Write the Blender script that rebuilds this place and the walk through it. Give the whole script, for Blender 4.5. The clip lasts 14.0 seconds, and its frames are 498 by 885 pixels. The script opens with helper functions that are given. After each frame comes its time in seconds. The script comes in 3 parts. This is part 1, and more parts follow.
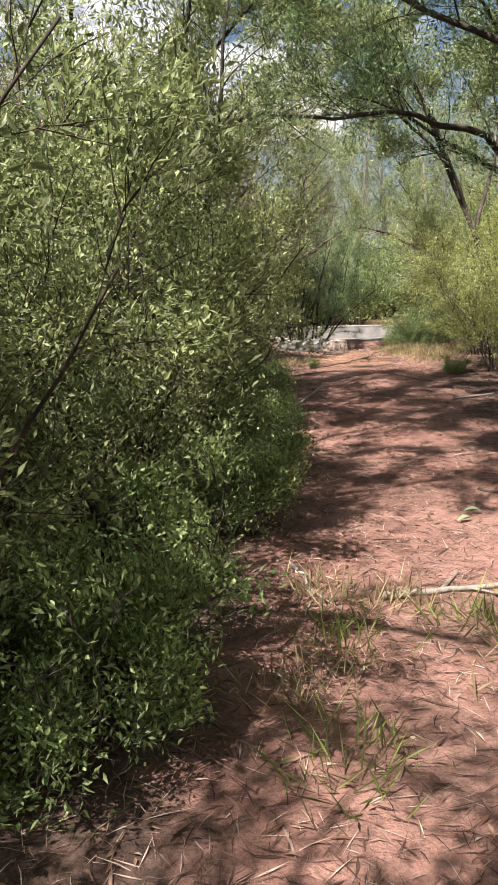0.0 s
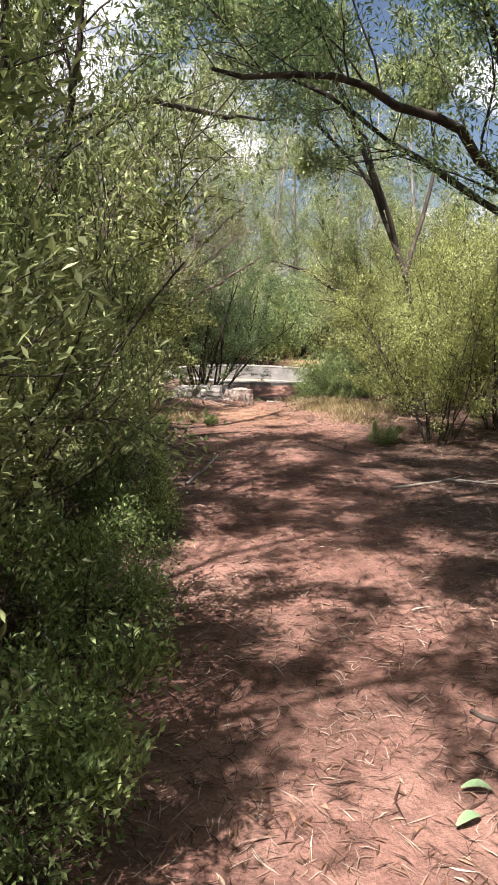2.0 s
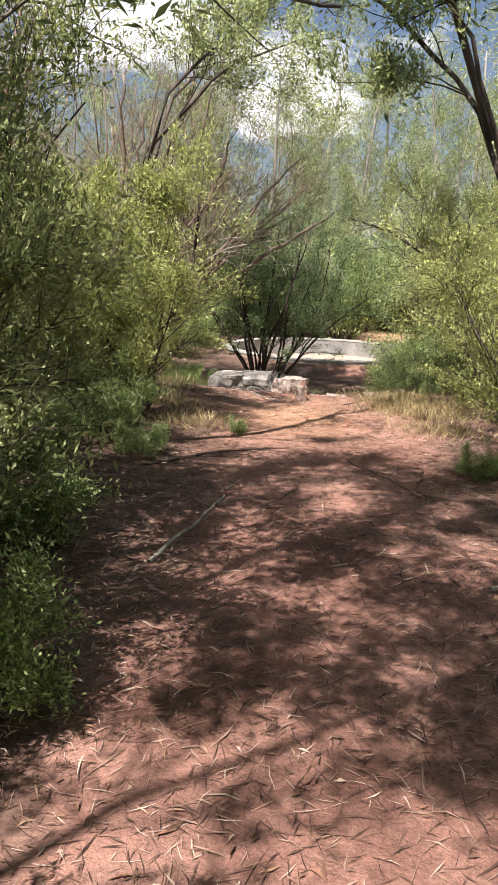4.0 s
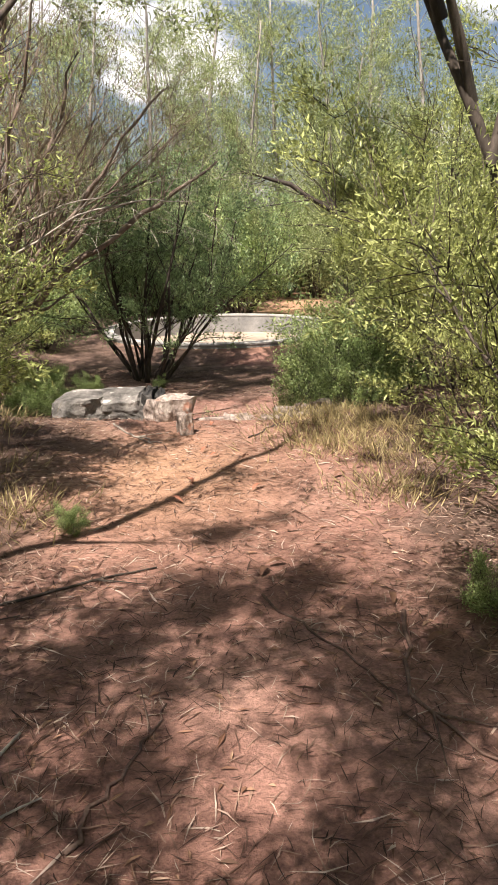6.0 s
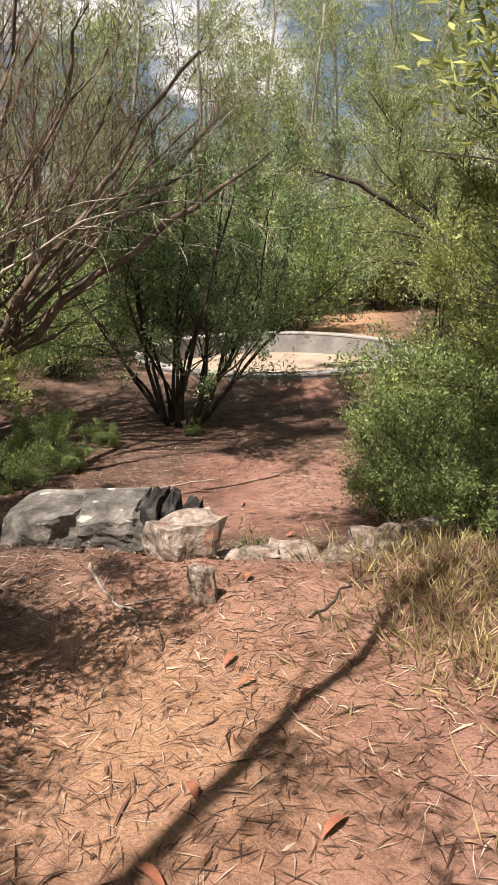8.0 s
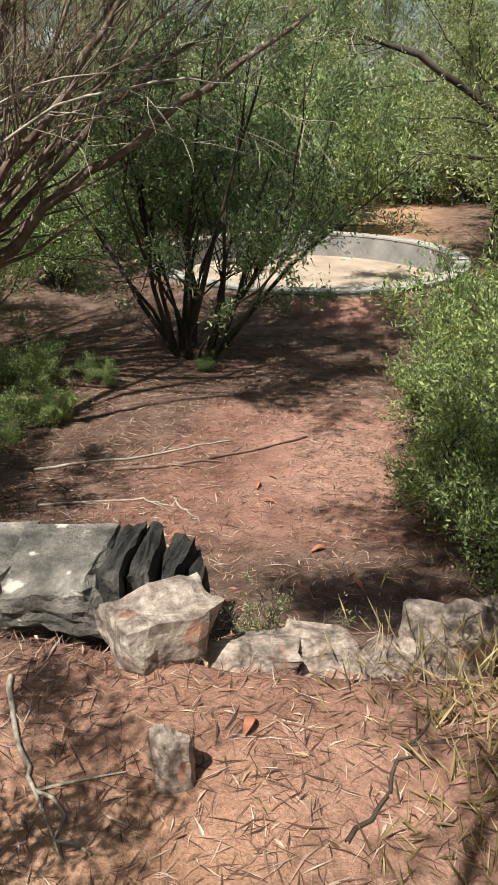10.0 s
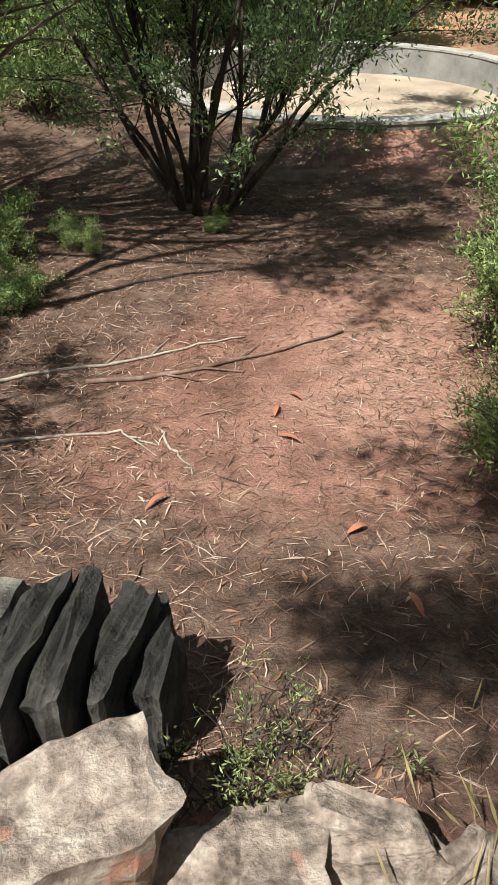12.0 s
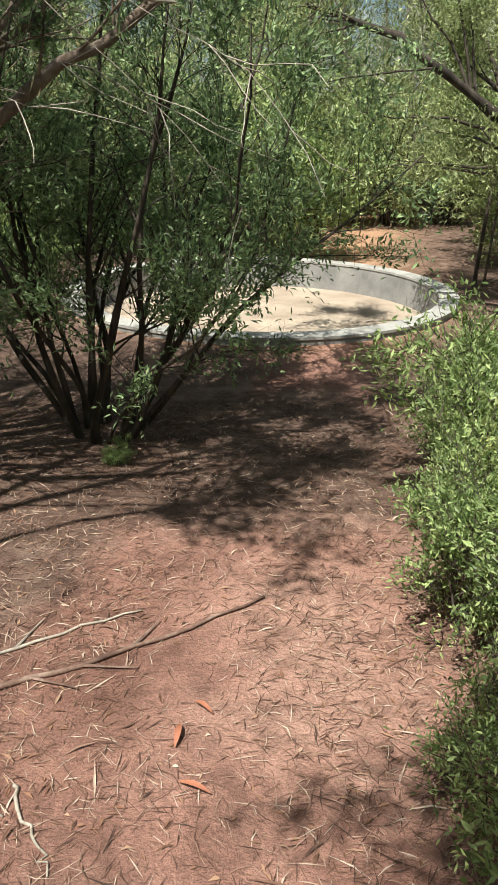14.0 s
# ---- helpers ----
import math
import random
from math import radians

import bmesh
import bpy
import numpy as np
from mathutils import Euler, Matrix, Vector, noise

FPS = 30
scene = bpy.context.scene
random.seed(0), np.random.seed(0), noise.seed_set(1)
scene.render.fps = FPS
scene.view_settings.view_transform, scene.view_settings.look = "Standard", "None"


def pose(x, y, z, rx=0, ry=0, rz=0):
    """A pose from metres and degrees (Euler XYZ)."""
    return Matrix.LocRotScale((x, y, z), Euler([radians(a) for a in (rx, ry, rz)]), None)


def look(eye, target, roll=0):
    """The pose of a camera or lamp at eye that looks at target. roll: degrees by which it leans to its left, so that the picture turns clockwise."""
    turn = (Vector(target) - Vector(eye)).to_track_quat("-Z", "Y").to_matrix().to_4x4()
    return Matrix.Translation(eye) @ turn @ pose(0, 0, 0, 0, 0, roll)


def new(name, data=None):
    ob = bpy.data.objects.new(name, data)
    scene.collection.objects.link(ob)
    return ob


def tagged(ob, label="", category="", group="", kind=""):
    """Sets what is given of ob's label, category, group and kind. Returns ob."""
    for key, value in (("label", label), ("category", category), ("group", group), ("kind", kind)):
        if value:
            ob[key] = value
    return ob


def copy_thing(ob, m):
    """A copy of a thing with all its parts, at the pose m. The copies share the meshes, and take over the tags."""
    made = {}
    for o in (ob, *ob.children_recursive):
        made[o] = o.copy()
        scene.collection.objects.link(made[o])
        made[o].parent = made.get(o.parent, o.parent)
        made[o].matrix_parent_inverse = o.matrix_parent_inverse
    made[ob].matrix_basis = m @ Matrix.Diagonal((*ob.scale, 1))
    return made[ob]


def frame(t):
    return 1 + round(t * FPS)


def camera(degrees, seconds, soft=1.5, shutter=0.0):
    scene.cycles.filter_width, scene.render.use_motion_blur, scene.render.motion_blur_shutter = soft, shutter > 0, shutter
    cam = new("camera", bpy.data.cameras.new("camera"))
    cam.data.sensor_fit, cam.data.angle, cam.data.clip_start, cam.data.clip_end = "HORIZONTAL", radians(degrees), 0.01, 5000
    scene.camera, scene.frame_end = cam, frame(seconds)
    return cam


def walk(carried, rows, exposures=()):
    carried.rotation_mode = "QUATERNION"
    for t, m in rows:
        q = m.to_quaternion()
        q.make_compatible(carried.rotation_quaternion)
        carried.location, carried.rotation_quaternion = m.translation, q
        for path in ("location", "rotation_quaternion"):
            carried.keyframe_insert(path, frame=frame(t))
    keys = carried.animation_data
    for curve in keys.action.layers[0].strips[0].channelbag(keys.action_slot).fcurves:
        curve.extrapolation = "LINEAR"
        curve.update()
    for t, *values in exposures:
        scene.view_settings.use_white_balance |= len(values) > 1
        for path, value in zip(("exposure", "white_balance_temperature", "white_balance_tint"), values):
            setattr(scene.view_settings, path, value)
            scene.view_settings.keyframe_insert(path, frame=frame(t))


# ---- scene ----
cam = camera(36.6, 14.0, soft=1.5)
PATH = [
    (0, (0.916, 0.929, 1.471), (0.833, 2.876, 1.022), -2.3),
    (0.5, (0.961, 1.538, 1.456), (1.044, 3.492, 1.038), -1.8),
    (1, (1.016, 2.122, 1.466), (1.199, 4.073, 1.068), -2.1),
    (1.5, (1.105, 2.652, 1.507), (1.379, 4.604, 1.169), -1.5),
    (2, (1.133, 3.224, 1.49), (1.304, 5.181, 1.118), 1.4),
    (2.5, (1.24, 3.785, 1.518), (1.387, 5.735, 1.096), 3.3),
    (2.7, (1.303, 4.01, 1.52), (1.434, 5.958, 1.087), 3.6),
    (4.8, (1.915, 6.819, 1.442), (1.804, 8.748, 0.925), 1.0),
    (5, (1.943, 7.11, 1.436), (1.843, 9.029, 0.883), 0.9),
    (5.5, (1.984, 7.823, 1.475), (2.019, 9.749, 0.938), -0.6),
    (6, (2.036, 8.54, 1.493), (2.217, 10.455, 0.945), -1.2),
    (6.5, (2.068, 9.211, 1.529), (2.235, 11.125, 0.974), -0.7),
    (7, (2.132, 9.849, 1.53), (2.236, 11.779, 1.015), -0.2),
    (7.5, (2.174, 10.499, 1.585), (2.114, 12.435, 1.089), 0.4),
    (8, (2.221, 11.082, 1.586), (2.271, 13.006, 1.043), -0.9),
    (8.2, (2.219, 11.262, 1.579), (2.285, 13.17, 0.983), -0.8),
    (10.3, (2.323, 12.858, 1.713), (2.295, 14.669, 0.866), 0.2),
    (10.5, (2.328, 12.99, 1.703), (2.333, 14.792, 0.838), -0.1),
    (11, (2.352, 13.309, 1.649), (2.353, 15.084, 0.726), 0.5),
    (11.5, (2.318, 13.691, 1.542), (2.272, 15.378, 0.469), 1.1),
    (12, (2.359, 14.105, 1.457), (2.268, 15.709, 0.267), -0.4),
    (12.5, (2.425, 14.516, 1.414), (2.346, 16.13, 0.236), -0.9),
    (13, (2.426, 14.838, 1.38), (2.368, 16.541, 0.333), -1.3),
    (13.5, (2.458, 15.073, 1.409), (2.436, 16.911, 0.62), -0.6),
    (14, (2.467, 15.126, 1.415), (2.559, 16.968, 0.641), 0.7),
]
walk(cam, [(t, look(eye, target, roll)) for t, eye, target, roll in PATH], exposures=[(0.0, 1.22, 6550, 15), (2.7, 1.3, 6550, 16), (5.0, 1.3, 6800, 15), (8.0, 0.85, 7150, 15), (10.3, 0.76, 6700, 6), (14.0, 0.85, 6550, 3)])

# ---- world, sun ----
SUN_AZ, SUN_EL = radians(215), radians(60)  # compass bearing from +y clockwise, height
world = bpy.data.worlds.new("sky")
scene.world = world
world.use_nodes = True
wn, wl = world.node_tree.nodes, world.node_tree.links
sky = wn.new("ShaderNodeTexSky")
sky.sky_type, sky.sun_disc = "NISHITA", False
sky.sun_elevation, sky.sun_rotation = SUN_EL, SUN_AZ
wtc = wn.new("ShaderNodeTexCoord")
wmap = wn.new("ShaderNodeMapping")
wmap.inputs["Scale"].default_value = (1, 1, 2.4)
wl.new(wtc.outputs["Generated"], wmap.inputs[0])
wno = wn.new("ShaderNodeTexNoise")
wno.inputs["Scale"].default_value, wno.inputs["Detail"].default_value, wno.inputs["Roughness"].default_value = 3.4, 8, 0.58
wl.new(wmap.outputs[0], wno.inputs["Vector"])
wra = wn.new("ShaderNodeValToRGB")
wra.color_ramp.elements[0].position, wra.color_ramp.elements[1].position = 0.54, 0.62
wl.new(wno.outputs[0], wra.inputs[0])
wmx = wn.new("ShaderNodeMixRGB")
wmx.inputs[2].default_value = (15, 15.3, 15.8, 1)
wl.new(wra.outputs[0], wmx.inputs[0])
wl.new(sky.outputs[0], wmx.inputs[1])
wl.new(wmx.outputs[0], wn["Background"].inputs[0])
wn["Background"].inputs[1].default_value = 0.042
sun_lamp = bpy.data.lights.new("sun", "SUN")
sun_lamp.energy, sun_lamp.angle, sun_lamp.color = 5.0, radians(0.53), (1, 0.95, 0.87)
to_sun = Vector((math.sin(SUN_AZ) * math.cos(SUN_EL), math.cos(SUN_AZ) * math.cos(SUN_EL), math.sin(SUN_EL)))
sun = new("sun", sun_lamp)
sun.matrix_world = look(to_sun * 40, (0, 0, 0))


# ---- materials ----
def material(name, rough=0.9):
    m = bpy.data.materials.new(name)
    m.use_nodes = True
    nd, lk = m.node_tree.nodes, m.node_tree.links
    b = nd["Principled BSDF"]
    b.inputs["Roughness"].default_value = rough
    b.inputs["Specular IOR Level"].default_value = 0.3
    return m, nd, lk, b


def noise_tex(nd, lk, scale, detail=5, rough=0.6, stretch=None):
    """Noise in object space, in metres."""
    tc = nd.new("ShaderNodeTexCoord")
    mp = nd.new("ShaderNodeMapping")
    if stretch:
        mp.inputs["Scale"].default_value = stretch
    n = nd.new("ShaderNodeTexNoise")
    n.inputs["Scale"].default_value, n.inputs["Detail"].default_value, n.inputs["Roughness"].default_value = scale, detail, rough
    lk.new(tc.outputs["Object"], mp.inputs[0])
    lk.new(mp.outputs[0], n.inputs["Vector"])
    return n.outputs[0]


def ramp(nd, lk, fac, stops):
    r = nd.new("ShaderNodeValToRGB")
    el = r.color_ramp.elements
    while len(el) < len(stops):
        el.new(0.5)
    for e, (p, c) in zip(el, stops):
        e.position, e.color = p, (*c, 1) if len(c) == 3 else c
    lk.new(fac, r.inputs[0])
    return r.outputs[0]


def mix(nd, lk, fac, a, b, kind="MIX"):
    m = nd.new("ShaderNodeMixRGB")
    m.blend_type = kind
    for sock, v in ((m.inputs[0], fac), (m.inputs[1], a), (m.inputs[2], b)):
        if isinstance(v, (int, float)):
            sock.default_value = v
        elif isinstance(v, tuple):
            sock.default_value = (*v, 1)
        else:
            lk.new(v, sock)
    return m.outputs[0]


def bump(nd, lk, b, height, strength, dist):
    bp = nd.new("ShaderNodeBump")
    bp.inputs["Strength"].default_value, bp.inputs["Distance"].default_value = strength, dist
    lk.new(height, bp.inputs["Height"])
    lk.new(bp.outputs[0], b.inputs["Normal"])


def grained(name, dark, mid, light, scale, fine, rough=0.9, bump_d=0.01, stretch=None, spots=None):
    """A two-scale mottled natural surface."""
    m, nd, lk, b = material(name, rough)
    big = ramp(nd, lk, noise_tex(nd, lk, scale, 4, 0.6, stretch), [(0.3, dark), (0.52, mid), (0.72, light)])
    small = noise_tex(nd, lk, fine, 6, 0.7, stretch)
    c = mix(nd, lk, 0.7, big, ramp(nd, lk, small, [(0.25, (0.35, 0.35, 0.35)), (0.7, (1.15, 1.15, 1.15))]), "MULTIPLY")
    if spots:
        c = mix(nd, lk, ramp(nd, lk, noise_tex(nd, lk, spots[0], 3, 0.5), [(spots[1], (0, 0, 0)), (spots[1] + 0.06, (1, 1, 1))]), c, spots[2])
    lk.new(c, b.inputs["Base Color"])
    bump(nd, lk, b, small, 0.8, bump_d)
    return m


def leafy(name, dark, light, through_col, gloss=0.42):
    """Leaves: colour varies leaf by leaf, some light passes through."""
    m, nd, lk, b = material(name, gloss)
    geo = nd.new("ShaderNodeNewGeometry")
    c = ramp(nd, lk, geo.outputs["Random Per Island"], [(0.0, tuple(v * 0.4 for v in dark)), (0.3, dark), (0.75, light), (1.0, tuple(min(1, v * 1.6) for v in light))])
    c = mix(nd, lk, 0.6, c, ramp(nd, lk, noise_tex(nd, lk, 1.7, 3), [(0.3, (0.55, 0.6, 0.5)), (0.7, (1.3, 1.25, 1.1))]), "MULTIPLY")
    lk.new(c, b.inputs["Base Color"])
    tr = nd.new("ShaderNodeBsdfTranslucent")
    lk.new(mix(nd, lk, 0.5, c, through_col), tr.inputs[0])
    ms = nd.new("ShaderNodeMixShader")
    ms.inputs[0].default_value = 0.4
    lk.new(b.outputs[0], ms.inputs[1])
    lk.new(tr.outputs[0], ms.inputs[2])
    lk.new(ms.outputs[0], nd["Material Output"].inputs["Surface"])
    return m


def strewn(name, stops, rough=0.85):
    """Small loose pieces, each with its own colour."""
    m, nd, lk, b = material(name, rough)
    geo = nd.new("ShaderNodeNewGeometry")
    c = ramp(nd, lk, geo.outputs["Random Per Island"], stops)
    c = mix(nd, lk, 0.5, c, ramp(nd, lk, noise_tex(nd, lk, 60, 3), [(0.3, (0.6, 0.6, 0.6)), (0.7, (1.2, 1.2, 1.2))]), "MULTIPLY")
    lk.new(c, b.inputs["Base Color"])
    return m


def soil():
    """Red earth, paler and sandier in trodden patches, brown where needles and leaf litter lie."""
    m, nd, lk, b = material("red_soil", 0.95)
    tc = nd.new("ShaderNodeTexCoord")
    sep = nd.new("ShaderNodeSeparateXYZ")
    lk.new(tc.outputs["Object"], sep.inputs[0])
    att = nd.new("ShaderNodeAttribute")
    att.attribute_name = "litter"
    big, midn, fine = noise_tex(nd, lk, 0.8, 4), noise_tex(nd, lk, 5, 6, 0.65), noise_tex(nd, lk, 70, 5, 0.7)
    red = ramp(nd, lk, big, [(0.3, (0.22, 0.11, 0.085)), (0.5, (0.33, 0.178, 0.142)), (0.7, (0.42, 0.25, 0.2))])
    red = mix(nd, lk, 0.75, red, ramp(nd, lk, midn, [(0.3, (0.4, 0.37, 0.37)), (0.58, (1.1, 1.1, 1.1))]), "MULTIPLY")
    lit = ramp(nd, lk, midn, [(0.3, (0.06, 0.036, 0.028)), (0.5, (0.14, 0.088, 0.07)), (0.72, (0.25, 0.17, 0.138))])
    edge = nd.new("ShaderNodeMath")
    edge.operation = "ADD"
    off = nd.new("ShaderNodeMath")
    off.operation = "MULTIPLY_ADD"
    off.inputs[1].default_value, off.inputs[2].default_value = 1.4, -0.7
    lk.new(noise_tex(nd, lk, 2.2, 5, 0.65), off.inputs[0])
    lk.new(att.outputs["Fac"], edge.inputs[0])
    lk.new(off.outputs[0], edge.inputs[1])
    c = mix(nd, lk, ramp(nd, lk, edge.outputs[0], [(0.2, (0, 0, 0)), (0.6, (1, 1, 1))]), red, lit)
    sand = nd.new("ShaderNodeAttribute")
    sand.attribute_name = "sand"
    c = mix(nd, lk, sand.outputs["Fac"], c, ramp(nd, lk, midn, [(0.3, (0.38, 0.21, 0.125)), (0.65, (0.52, 0.325, 0.2))]))
    c = mix(nd, lk, 0.6, c, ramp(nd, lk, fine, [(0.3, (0.3, 0.3, 0.3)), (0.66, (1.3, 1.3, 1.3))]), "MULTIPLY")
    lk.new(c, b.inputs["Base Color"])
    both = mix(nd, lk, 0.5, fine, midn)
    bump(nd, lk, b, both, 0.95, 0.03)
    return m


SOIL = soil()
BARK = grained("dark_bark", (0.035, 0.028, 0.024), (0.075, 0.06, 0.05), (0.15, 0.12, 0.1), 6, 45, 0.9, 0.008, (1, 1, 0.25))
BARK_RED = grained("reddish_bark", (0.1, 0.06, 0.05), (0.2, 0.125, 0.1), (0.33, 0.24, 0.2), 7, 50, 0.9, 0.006, (1, 1, 0.25))
BARK_GREY = grained("pale_grey_bark", (0.2, 0.18, 0.16), (0.36, 0.33, 0.3), (0.55, 0.52, 0.48), 4, 30, 0.85, 0.006, (1, 1, 0.3))
BARK_TAN = grained("tan_bark", (0.12, 0.085, 0.065), (0.24, 0.18, 0.145), (0.4, 0.33, 0.28), 6, 40, 0.9, 0.006, (1, 1, 0.3))
DEAD = grained("dead_wood", (0.26, 0.23, 0.2), (0.42, 0.37, 0.32), (0.6, 0.54, 0.47), 9, 60, 0.85, 0.004)
STONE = grained("weathered_sandstone", (0.06, 0.057, 0.055), (0.23, 0.215, 0.2), (0.46, 0.43, 0.4), 6, 40, 0.92, 0.035, None, (9, 0.62, (0.62, 0.59, 0.55)))
# near black: shade on the split faces, plus lichen, put into the colour
STONE_DARK = grained("shaded_lichened_sandstone", (0.02, 0.02, 0.02), (0.06, 0.057, 0.055), (0.17, 0.16, 0.15), 7, 45, 0.9, 0.03)
STONE_PALE = grained("pale_stone", (0.12, 0.095, 0.08), (0.42, 0.34, 0.3), (0.66, 0.59, 0.53), 11, 45, 0.92, 0.03, None, (7, 0.6, (0.42, 0.23, 0.17)))
CONCRETE = grained("grey_concrete", (0.2, 0.2, 0.2), (0.29, 0.285, 0.28), (0.38, 0.37, 0.36), 2.5, 60, 0.9, 0.003)
CONCRETE_TOP = grained("pale_concrete", (0.28, 0.275, 0.265), (0.4, 0.39, 0.375), (0.5, 0.485, 0.465), 3, 60, 0.9, 0.003)
GRAVEL = grained("pale_gravel", (0.3, 0.235, 0.185), (0.44, 0.355, 0.285), (0.55, 0.46, 0.37), 1.5, 50, 0.95, 0.012)
LEAF_GREY = leafy("grey_green_leaf", (0.15, 0.18, 0.09), (0.36, 0.41, 0.22), (0.5, 0.58, 0.22))
LEAF_BRIGHT = leafy("bright_green_leaf", (0.13, 0.2, 0.08), (0.34, 0.42, 0.2), (0.5, 0.62, 0.2))
LEAF_YELLOW = leafy("yellow_green_leaf", (0.19, 0.22, 0.09), (0.43, 0.47, 0.2), (0.6, 0.65, 0.22))
LEAF_DARK = leafy("dark_green_leaf", (0.1, 0.15, 0.08), (0.3, 0.4, 0.22), (0.4, 0.58, 0.24))
LEAF_BROWN = leafy("olive_brown_needle", (0.1, 0.085, 0.05), (0.24, 0.2, 0.12), (0.3, 0.26, 0.12))
GRASS_DRY = leafy("dry_grass_blade", (0.24, 0.19, 0.1), (0.48, 0.4, 0.24), (0.5, 0.42, 0.22), 0.7)
GRASS_GREEN = leafy("green_grass_blade", (0.1, 0.13, 0.04), (0.26, 0.3, 0.1), (0.4, 0.45, 0.12), 0.6)
LITTER = strewn("needle_litter", [(0.0, (0.045, 0.026, 0.02)), (0.45, (0.15, 0.08, 0.06)), (0.78, (0.3, 0.19, 0.145)), (1.0, (0.54, 0.43, 0.36))])
LEAFFALL = strewn("fallen_leaf", [(0.0, (0.08, 0.045, 0.03)), (0.5, (0.22, 0.11, 0.07)), (0.85, (0.34, 0.21, 0.14)), (1.0, (0.5, 0.4, 0.32))], 0.7)
RED_LEAF = strewn("orange_dead_leaf", [(0.0, (0.3, 0.1, 0.06)), (1.0, (0.46, 0.22, 0.14))], 0.6)
GREEN_FALLEN = strewn("green_fallen_leaf", [(0.0, (0.2, 0.33, 0.16)), (1.0, (0.36, 0.46, 0.28))], 0.5)


# ---- mesh tools ----
def mesh_object(name, verts, faces, mat, parent=None, label="", smooth=False):
    me = bpy.data.meshes.new(name)
    me.from_pydata([tuple(v) for v in verts] if not isinstance(verts, np.ndarray) else verts.tolist(), [], faces if isinstance(faces, list) else faces.tolist())
    me.materials.append(mat)
    if smooth:
        me.shade_smooth()
    ob = new(name, me)
    if parent is not None:
        ob.parent = parent
    if label:
        ob["label"] = label
    return ob


def part(name, bm, mat, parent=None, label="", smooth=False):
    me = bpy.data.meshes.new(name)
    bm.to_mesh(me)
    bm.free()
    me.materials.append(mat)
    if smooth:
        me.shade_smooth()
    ob = new(name, me)
    if parent is not None:
        ob.parent = parent
    if label:
        ob["label"] = label
    return ob


def root(name, x, y, z, label, category, group=""):
    e = new(name)
    e.location = (x, y, z)
    e.empty_display_size = 0.2
    return tagged(e, label, category, group)


def tubes(lines, sides=6):
    """Verts and faces of tapered tubes along polylines of (points, radii)."""
    vs, fs, base = [], [], 0
    ang = np.arange(sides) * 2 * np.pi / sides
    ca, sa = np.cos(ang), np.sin(ang)
    for pts, rad in lines:
        p = np.asarray(pts, float)
        n = len(p)
        d = np.gradient(p, axis=0)
        d /= np.linalg.norm(d, axis=1)[:, None] + 1e-9
        ref = np.where(np.abs(d[:, 2:3]) < 0.9, [[0, 0, 1.0]], [[1.0, 0, 0]])
        u = np.cross(d, ref)
        u /= np.linalg.norm(u, axis=1)[:, None] + 1e-9
        w = np.cross(d, u)
        ring = p[:, None] + np.asarray(rad)[:, None, None] * (u[:, None] * ca[None, :, None] + w[:, None] * sa[None, :, None])
        vs.append(ring.reshape(-1, 3))
        for i in range(n - 1):
            for k in range(sides):
                k2 = (k + 1) % sides
                fs.append((base + i * sides + k, base + i * sides + k2, base + (i + 1) * sides + k2, base + (i + 1) * sides + k))
        fs.append(tuple(base + (n - 1) * sides + k for k in range(sides)))
        base += n * sides
    return np.concatenate(vs), fs


def leaf_mesh(centres, ways, length, width, rng):
    """Pointed leaves, each two triangles folded along the rib."""
    n = len(centres)
    d = ways / (np.linalg.norm(ways, axis=1)[:, None] + 1e-9)
    r = rng.normal(size=(n, 3)) * 0.75 + np.array([-0.2, -0.35, 1.0])
    s = np.cross(d, r)
    s /= np.linalg.norm(s, axis=1)[:, None] + 1e-9
    up = np.cross(s, d)
    ln = (length * rng.uniform(0.6, 1.35, n))[:, None]
    wd = (width * rng.uniform(0.7, 1.3, n))[:, None]
    a = centres
    b = centres + d * ln * 0.45 + s * wd * 0.5 + up * wd * 0.2
    c = centres + d * ln
    e = centres + d * ln * 0.45 - s * wd * 0.5 + up * wd * 0.2
    v = np.stack([a, b, c, e], 1).reshape(-1, 3)
    f = np.arange(4 * n).reshape(n, 4)
    return v, f


def wander(rng, start, way, length, n, wobble, rise=0.0):
    """A crooked line of n points; rise bends it up."""
    p, d = np.array(start, float), np.array(way, float)
    d /= np.linalg.norm(d)
    pts, step = [p.copy()], length / (n - 1)
    for _ in range(n - 1):
        d = d + rng.normal(size=3) * wobble + np.array([0, 0, rise])
        d /= np.linalg.norm(d)
        p = p + d * step
        pts.append(p.copy())
    return np.array(pts)


